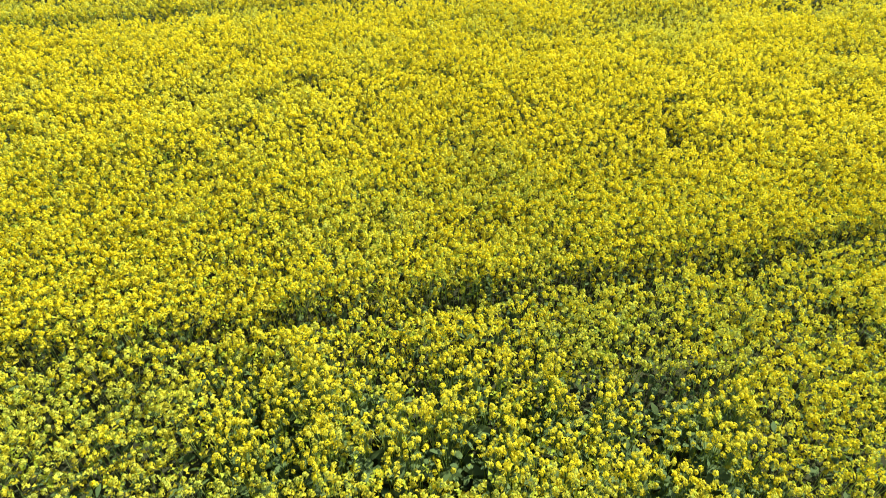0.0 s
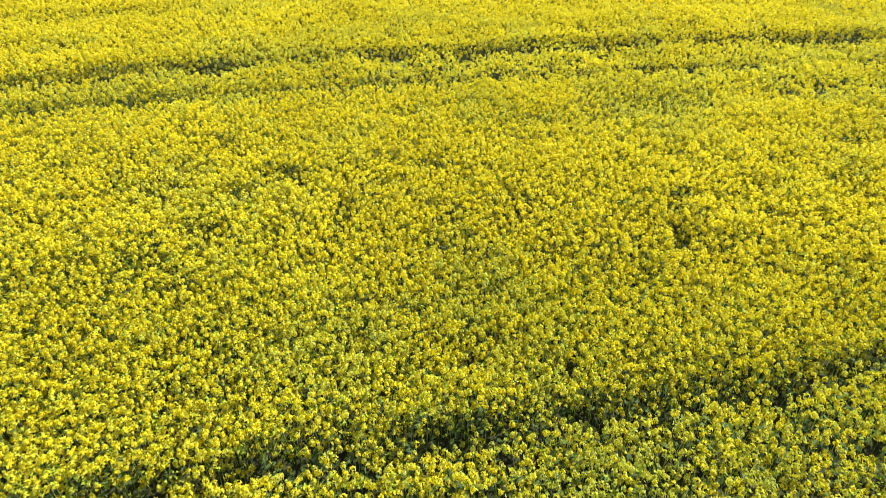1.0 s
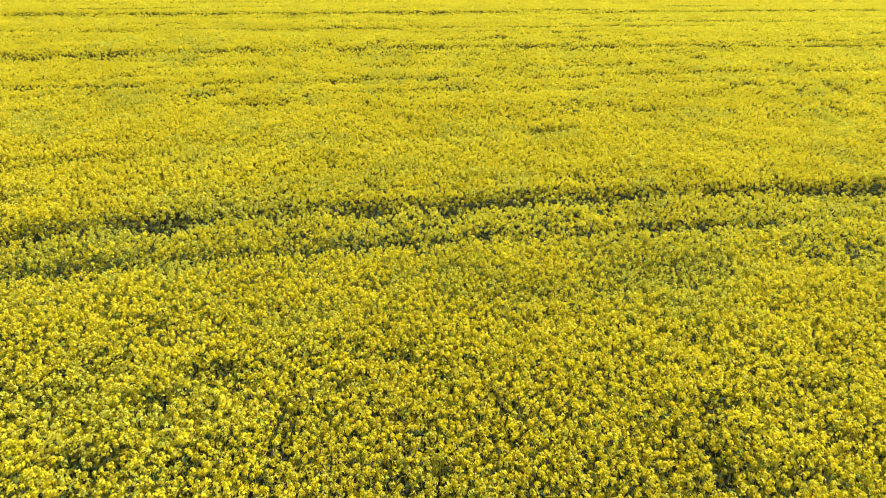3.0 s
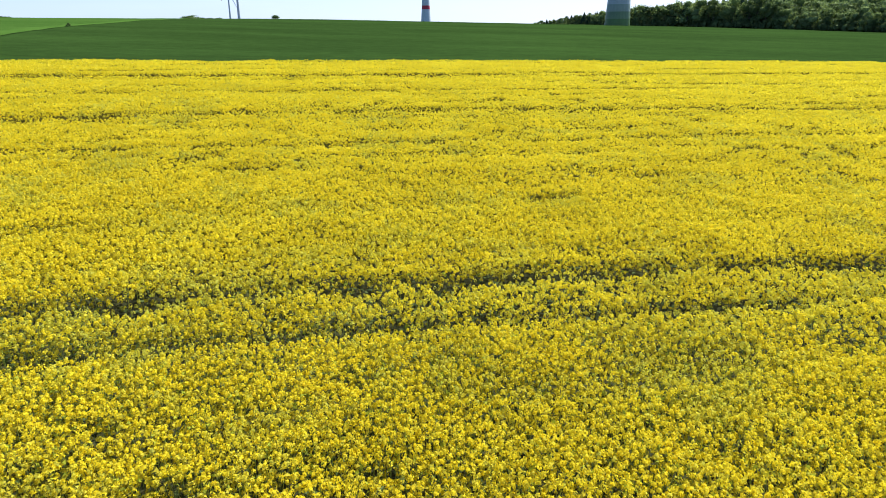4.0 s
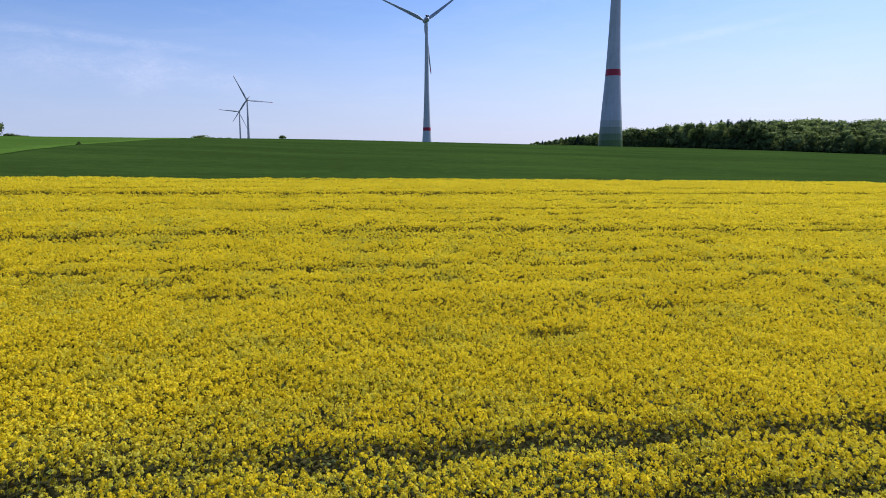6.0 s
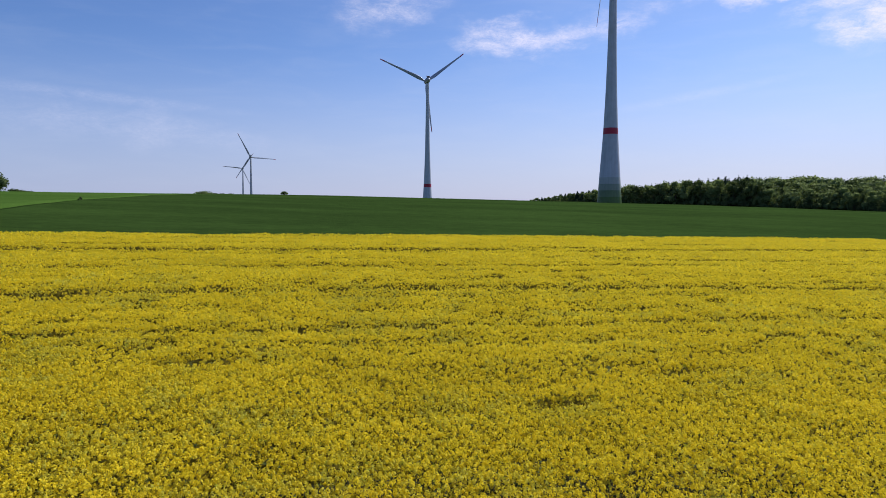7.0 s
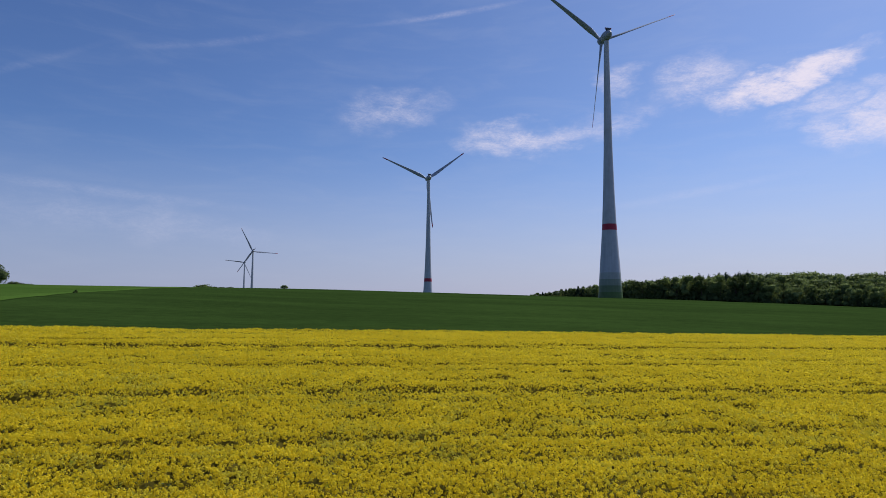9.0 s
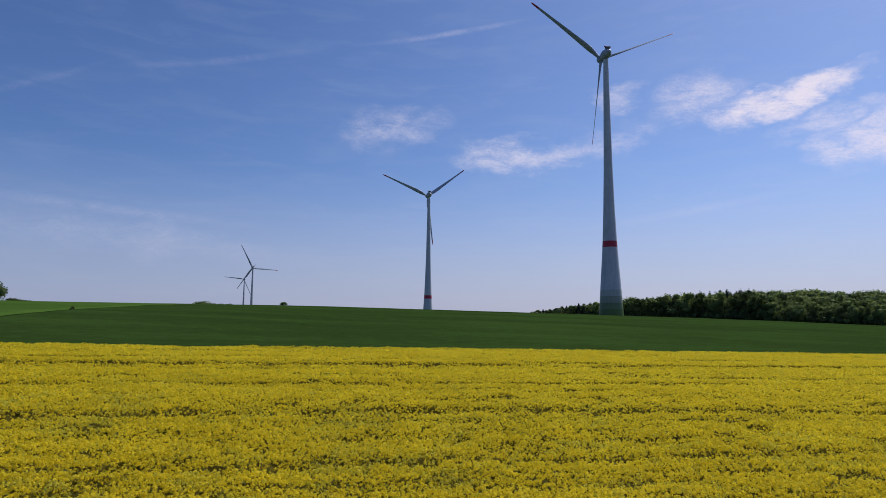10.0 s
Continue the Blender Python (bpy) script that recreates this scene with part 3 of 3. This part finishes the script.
def blade_bmesh(length, pitch=56):
    """A lofted blade along +z: round root, broad twisted shoulder, thin tip bent slightly forward."""
    stations = ((0.0, 1.9, 1.0, 25), (0.03, 1.9, 0.95, 25), (0.08, 2.9, 0.62, 22), (0.15, 3.7, 0.40, 17), (0.25, 3.5, 0.30, 12), (0.40, 2.8, 0.24, 8),
                (0.55, 2.25, 0.20, 5), (0.70, 1.75, 0.18, 3), (0.85, 1.45, 0.19, 1), (0.95, 1.15, 0.2, 0), (0.985, 0.8, 0.22, 0), (1.0, 0.3, 0.25, 0))
    bm = bmesh.new()
    rings = []
    for u, chord, thick, twist in stations:
        ring = []
        c, s = math.cos(radians(-pitch - 0.6 * twist)), math.sin(radians(-pitch - 0.6 * twist))
        for i in range(14):
            a = i * math.tau / 14
            px = chord * (0.5 * math.cos(a) + 0.18 * (1 - thick))
            py = chord * thick * 0.5 * math.sin(a) * (1.0 if thick > 0.9 else (0.75 + 0.35 * math.cos(a)))
            ring.append(bm.verts.new((px * c - py * s, px * s + py * c + 1.2 * u * u, u * length)))
        rings.append(ring)
    for a, b in zip(rings, rings[1:]):
        for i in range(14):
            bm.faces.new((a[i], a[(i + 1) % 14], b[(i + 1) % 14], b[i]))
    bm.faces.new(rings[-1])
    return bm


def clip_bm(bm, z, keep_above):
    geom = bm.verts[:] + bm.edges[:] + bm.faces[:]
    bmesh.ops.bisect_plane(bm, geom=geom, plane_co=(0, 0, z), plane_no=(0, 0, 1), clear_inner=keep_above, clear_outer=not keep_above)
    return bm


def wind_turbine(x, y, base, hub, yaw, phase, label, radius=53.0, pitch=56):
    """yaw: degrees by which the rotor's axis turns from straight ahead towards the other side; phase: degrees of the first blade from upright."""
    root = tagged(new("wind_turbine"), label, "wind turbine", "wind turbines on the ridge")
    root.location = (x, y, base)
    top = hub - 3.0
    k = hub / 149.0
    cuts = [0, 3.6, 7.2, 10.8, 14.4, 40.0 - 1.7, 40.0 + 1.8, 82 * k, top]
    mats = GREENS + [GREY, RED, GREY, GREY]
    names = ["green_ring"] * 4 + ["tower_foot", "red_band", "tower_shaft", "tower_top"]
    for lo, hi, m, name in zip(cuts, cuts[1:], mats, names):
        zs = np.linspace(lo, hi, max(2, int((hi - lo) / 4) + 2))
        fat = 1.004 if name == "red_band" else 1.0
        part(name, ring_wall([(z, tower_radius(z / k) * fat) for z in zs]), m, root, "signal red band" if name == "red_band" else "", True)
    # nacelle: an egg behind the hub, with a cooler frame and lamps on its back
    axis = Matrix.Rotation(radians(yaw), 4, "Z")
    pivot = Matrix.Translation((0, 0, hub)) @ axis

    bm = bmesh.new()
    bmesh.ops.create_uvsphere(bm, u_segments=28, v_segments=18, radius=1.0)
    for v in bm.verts:
        f = v.co.y
        v.co = Vector((v.co.x * 2.7, f * 5.6 - 0.2, v.co.z * 2.8))
        if f < 0:
            v.co.x *= 1 - 0.25 * f * f
            v.co.z *= 1 - 0.30 * f * f
    bm.transform(pivot)
    part("nacelle", bm, BLADE_GREY, root, "", True)
    bm = bmesh.new()
    for px in (-1.3, 1.3):
        bmesh.ops.create_cube(bm, size=1, matrix=Matrix.Translation((px, -2.6, 2.9)) @ Matrix.Diagonal((0.25, 0.3, 1.6, 1)))
    bmesh.ops.create_cube(bm, size=1, matrix=Matrix.Translation((0, -2.6, 3.3)) @ Matrix.Diagonal((3.0, 0.8, 1.1, 1)))
    bmesh.ops.create_cube(bm, size=1, matrix=Matrix.Translation((0, -2.6, 2.5)) @ Matrix.Diagonal((2.2, 1.6, 0.8, 1)))
    bmesh.ops.bevel(bm, geom=bm.edges[:], offset=0.06, segments=1, affect="EDGES")
    bm.transform(pivot)
    part("cooler_frame", bm, DARK, root, "dark metal frame")
    for px in (-1.75, 1.75):
        bm = bmesh.new()
        bmesh.ops.create_cone(bm, cap_ends=True, segments=10, radius1=0.3, radius2=0.24, depth=0.7, matrix=pivot @ Matrix.Translation((px, -2.6, 3.7)))
        part("warning_lamp", bm, GLASS_RED, root, "small red lamp")
    bm = bmesh.new()
    bmesh.ops.create_uvsphere(bm, u_segments=24, v_segments=14, radius=1.0)
    for v in bm.verts:
        v.co = Vector((v.co.x * 2.3, 6.6 + v.co.y * (3.0 if v.co.y > 0 else 2.2), v.co.z * 2.3))
    bm.transform(pivot)
    spinner = part("spinner", bm, BLADE_GREY, root, "", True)
    for j in range(3):
        spin = pivot @ Matrix.Translation((0, 6.4, 0)) @ Matrix.Rotation(radians(-phase - 120 * j), 4, "Y") @ Matrix.Translation((0, 0, 1.4))
        bm = clip_bm(blade_bmesh(radius - 1.4, pitch), radius - 7.0, False)
        bm.transform(spin)
        blade = part("blade", bm, BLADE_GREY, root, "", True)
        bm = clip_bm(blade_bmesh(radius - 1.4, pitch), radius - 7.0, True)
        bm.transform(spin)
        part("blade_tip", bm, RED, blade, "red blade tip", True)
    # door at the tower's foot
    a = radians(70)
    r = tower_radius(2.2 / k)
    bm = bmesh.new()
    bmesh.ops.create_cube(bm, size=1, matrix=Matrix.Rotation(a, 4, "Z") @ Matrix.Translation((r + 0.05, 0, 1.9)) @ Matrix.Diagonal((0.5, 1.2, 2.4, 1)))
    bmesh.ops.bevel(bm, geom=bm.edges[:], offset=0.04, segments=1, affect="EDGES")
    part("tower_door", bm, DARK, root, "dark metal door")
    return root


wind_turbine(83.3, 364, 9.7, 151.6, 12, 53.5, "tall pale grey wind turbine with red band and green foot")
wind_turbine(-35.6, 670, -9.0, 149, 18, 67.5, "grey wind turbine standing half behind the crest", 53.0, 14)
wind_turbine(-431, 1290, -36.5, 149, 28, 27, "distant grey wind turbine beyond the hill", 53.0, 20)
wind_turbine(-612, 1760, -29.5, 149, 28, 85, "smaller far wind turbine beyond the hill", 53.0, 20)


# ---- trees ----
def limb(bm, a, b, ra, rb, sides=6):
    a, b = Vector(a), Vector(b)
    turn = (b - a).to_track_quat("Z", "Y").to_matrix()
    rings = []
    for p, r in ((a, ra), ((a + b) / 2 + Vector((0.05, 0.04, 0)) * (b - a).length, (ra + rb) / 2), (b, rb)):
        rings.append([bm.verts.new(p + turn @ Vector((r * math.cos(i * math.tau / sides), r * math.sin(i * math.tau / sides), 0))) for i in range(sides)])
    for lo, hi in zip(rings, rings[1:]):
        for i in range(sides):
            bm.faces.new((lo[i], lo[(i + 1) % sides], hi[(i + 1) % sides], hi[i]))


def leaf_cloud(centres, radii, count, size, rng):
    """Leaf clumps on the shells of many small lobes, with gaps between them."""
    k = rng.integers(0, len(centres), count)
    d = rng.normal(size=(count, 3))
    d[:, 2] += 0.25
    d = unit(d)
    pos = centres[k] + d * radii[k][:, None] * rng.uniform(0.82, 1.26, (count, 1)) * np.array([1, 1, 0.85])
    nor = unit(0.7 * d + 0.9 * rng.normal(size=d.shape))
    a = unit(np.cross(nor, rng.normal(size=d.shape)))
    b = np.cross(nor, a)
    s = size * rng.uniform(0.5, 1.3, (count, 1))
    v = np.stack([pos - a * s * 1.2 - b * s * 0.7, pos + a * s * 1.1 - b * s * 0.8, pos + a * s * 0.2 + b * s * 1.3], 1).reshape(-1, 3)
    return v, np.arange(len(v)).reshape(-1, 3)


def cores(centres, radii):
    """Lumpy inner bodies of the lobes, which keep the light out of the crown."""
    vs, qs = [], []
    for c, r in zip(centres, radii):
        k = len(vs) * 26
        grid = [(i, j, l) for i in (-1, 0, 1) for j in (-1, 0, 1) for l in (-1, 0, 1) if (i, j, l) != (0, 0, 0)]
        place = {g: n + k for n, g in enumerate(grid)}
        p = unit(np.array(grid, float)) * (1 + 0.22 * np.sin(np.array(grid) @ np.array([2.1, 3.7, 5.3]) + k))[:, None]
        vs.append(np.array(c) + p * r * np.array([1, 1, 0.85]))
        for axis in range(3):
            for side in (-1, 1):
                for a in (-1, 0):
                    for b in (-1, 0):
                        face = []
                        for da, db in ((0, 0), (1, 0), (1, 1), (0, 1)):
                            g = [a + da, b + db]
                            g.insert(axis, side)
                            face.append(place[tuple(g)])
                        qs.append(face)
    return np.concatenate(vs), np.array(qs)


def broadleaf(seed, tall, wide, leaf, label, low=0.18, leaves_on=870, name="broadleaf_tree", category="tree", group="trees of the wood"):
    rng = np.random.default_rng(seed)
    root = tagged(new(name), label, category, group)
    bm = bmesh.new()
    limb(bm, (0, 0, -0.3), (0.15, 0.1, tall * 0.62), tall * 0.020, tall * 0.008, 8)
    lobes, radii = [], []
    for j in range(14):
        h = rng.uniform(low, 0.92)
        r = wide * math.sin(math.pi * min(1, 0.12 + 0.88 * h)) ** 0.6 * rng.uniform(0.35, 0.85)
        a = j * 2.4 + rng.uniform(-0.4, 0.4)
        c = (r * math.cos(a), r * math.sin(a), tall * h)
        lobes.append(c)
        radii.append(wide * rng.uniform(0.36, 0.58))
        if j % 4 == 0:
            limb(bm, (0, 0, tall * h * 0.6), (c[0] * 0.8, c[1] * 0.8, c[2]), tall * 0.008, tall * 0.003, 5)
    lobes.append((0, 0, tall * 0.9))
    radii.append(wide * 0.45)
    part("trunk", bm, BARK, root)
    v, q = leaf_cloud(np.array(lobes), np.array(radii), leaves_on, wide * 0.062, rng)
    cv, cq = cores(lobes[::2], [0.78 * r for r in radii[::2]])
    cq = np.concatenate([cq[:, [0, 1, 2]], cq[:, [0, 2, 3]]])
    v, q = np.concatenate([v, cv]), np.concatenate([q, cq + len(v)])
    part("crown", mesh_from("crown", v, q, [leaf]), leaf, root)
    return root


def conifer(seed, tall, wide):
    rng = np.random.default_rng(seed)
    root = tagged(new("conifer"), "dark green conifer with a pointed top in the wood", "conifer", "trees of the wood")
    bm = bmesh.new()
    limb(bm, (0, 0, -0.3), (0, 0, tall * 0.84), tall * 0.016, 0.03, 7)
    part("trunk", bm, BARK, root)
    n = 420
    h = 1 - rng.uniform(0, 1, n) ** 0.66 * 0.92
    tier = np.floor(h * 13) / 13
    r = wide * (1 - h) ** 0.8 * (0.75 + 0.25 * (1 - (h - tier) * 13)) * np.sqrt(rng.uniform(0.25, 1, n)) + 0.12
    a = rng.uniform(0, math.tau, n)
    out = np.stack([np.cos(a), np.sin(a), np.full(n, -1.1)], 1)
    pos = np.stack([r * np.cos(a), r * np.sin(a), tall * h + 0.25], 1)
    side = np.stack([-np.sin(a), np.cos(a), rng.normal(0, 0.55, n)], 1)
    L, W = (0.09 * tall * (1.28 - h) * rng.uniform(0.5, 1.2, n))[:, None], (0.05 * tall * (1.32 - h))[:, None]
    v = np.stack([pos - side * W, pos + side * W, pos + out * L + side * W * 0.4, pos + out * L - side * W * 0.4], 1).reshape(-1, 3)
    # the close inner boughs
    k = len(v)
    rim = [(wide * 0.62 * (1 - t) ** 0.85 * (0.8 + 0.4 * rng.random()), i * math.tau / 7 + t, tall * (0.08 + 0.9 * t)) for t in (0.0, 0.2, 0.4, 0.6, 0.8, 1.0) for i in range(7)]
    v = np.concatenate([v, [(r * math.cos(a), r * math.sin(a), z) for r, a, z in rim]])
    inner = [(k + j * 7 + i, k + j * 7 + (i + 1) % 7, k + j * 7 + 7 + (i + 1) % 7, k + j * 7 + 7 + i) for j in range(5) for i in range(7)]
    q = np.concatenate([np.arange(k).reshape(-1, 4), inner])
    part("crown", mesh_from("crown", v, q, [NEEDLE]), NEEDLE, root)
    return root


def wood():
    """The wood beside the first turbine: its edge runs back along the crest, lower and younger at the far end."""
    rng = np.random.default_rng(21)
    light, dark = "leafy broadleaf tree with fresh green spring crown", "darker broadleaf tree at the edge of the wood"
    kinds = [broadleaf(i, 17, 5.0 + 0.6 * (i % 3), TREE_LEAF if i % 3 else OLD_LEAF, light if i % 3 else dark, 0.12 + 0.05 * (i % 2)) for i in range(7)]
    spruces = [conifer(40 + i, 18, 5.2) for i in range(3)]
    used = set()

    def stand(src, x, y, s):
        m = Matrix.Translation((x, y, float(land(x, y)) - 0.1)) @ Matrix.Rotation(rng.uniform(0, 6.28), 4, "Z") @ Matrix.Diagonal((s * rng.uniform(0.9, 1.15), s * rng.uniform(0.9, 1.15), s, 1))
        if src.name not in used:
            used.add(src.name)
            src.matrix_basis = m
            return
        keep = src.matrix_basis.copy()
        src.matrix_basis = Matrix.Identity(4)
        copy_thing(src, m)
        src.matrix_basis = keep

    # edge of the wood: x, y and the height of the trees there
    line = ((56, 530, 5.5), (72, 490, 7.0), (90, 452, 9.0), (108, 428, 12.0), (124, 418, 14.0), (145, 405, 16.5), (170, 360, 17.0), (198, 312, 17.5), (225, 294, 16.5), (246, 284, 17.0))
    xs, ys, hs = zip(*line)
    along = np.concatenate([[0], np.cumsum(np.hypot(np.diff(xs), np.diff(ys)))])
    for row in range(6):
        d = rng.uniform(0, 3)
        while d < along[-1]:
            x, y, h = (float(np.interp(d, along, c)) for c in (xs, ys, hs))
            depth = row * 6.5 + rng.uniform(-3.0, 3.0)
            x, y = x + depth * 0.80, y + depth * 0.60
            old = float(smooth((d - 190) / 30))
            h = (0.90 * h + row * 0.25) * ((0.60 + 0.098 * row) * old + 1 - old) * rng.uniform(0.86 + 0.06 * old, 1.12 - 0.06 * old)
            spruce = rng.random() < (0.36 if d < 205 and row else 0.03)
            src = spruces[rng.integers(3)] if spruce else kinds[rng.integers(7)]
            stand(src, x, y, h / 17 * (1.04 if spruce else 1.0))
            d += rng.uniform(4.2, 6.4) * (1.05 if row < 2 else 1.3) * max(0.6, h / 17)
    # bushes along the foot of the wood
    bushes = [broadleaf(90 + i, 5.0, 3.2, OLD_LEAF, "dense green bush along the edge of the wood", 0.02, 520, "bush", "bush", "bushes at the edge of the wood") for i in range(3)]
    d = 0.0
    while d < along[-1] * 2:
        e = d % along[-1]
        back = 0.0 if d < along[-1] else 5.0
        x, y = (float(np.interp(e, along, c)) for c in (xs, ys))
        stand(bushes[rng.integers(3)], x - 1.5 + back * 0.8 + rng.uniform(-0.8, 0.8), y - 2.0 + back * 0.6 + rng.uniform(-0.8, 0.8), rng.uniform(0.6, 1.15) * min(1, float(np.interp(e, along, hs)) / 15))
        d += rng.uniform(2.2, 3.3)


wood()


def shrub(x, y, tall, wide, label, seed, stretch=1.0, leaf=OLD_LEAF):
    s = broadleaf(seed, tall, wide, leaf, label, 0.05, 1500, "shrub", "shrub", "shrubs along the crest")
    s.matrix_basis = Matrix.Translation((x, y, float(land(x, y)) - 0.1)) @ Matrix.Diagonal((stretch, 1, 1, 1))


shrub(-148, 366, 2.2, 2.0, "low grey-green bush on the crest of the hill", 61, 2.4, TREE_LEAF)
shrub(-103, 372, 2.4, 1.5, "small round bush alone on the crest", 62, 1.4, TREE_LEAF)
shrub(-267, 362, 11.2, 6.0, "dark round tree behind the barley field", 63)
for i in range(3):
    shrub(-142 + 4.2 * i, 367, 1.1 - 0.15 * i, 1.5, "low dark hedge along the crest of the hill", 80 + i, 2.2)
shrub(-75, 129.5, 0.9, 0.4, "tiny dark bush on the field border", 64)
for i in range(5):
    shrub(-259 + i * 2.6, 364, 2.5 - i * 0.42, 2.2, "low dark hedge sloping down to the field", 70 + i)

rapeseed_crop()
rapeseed_plants()
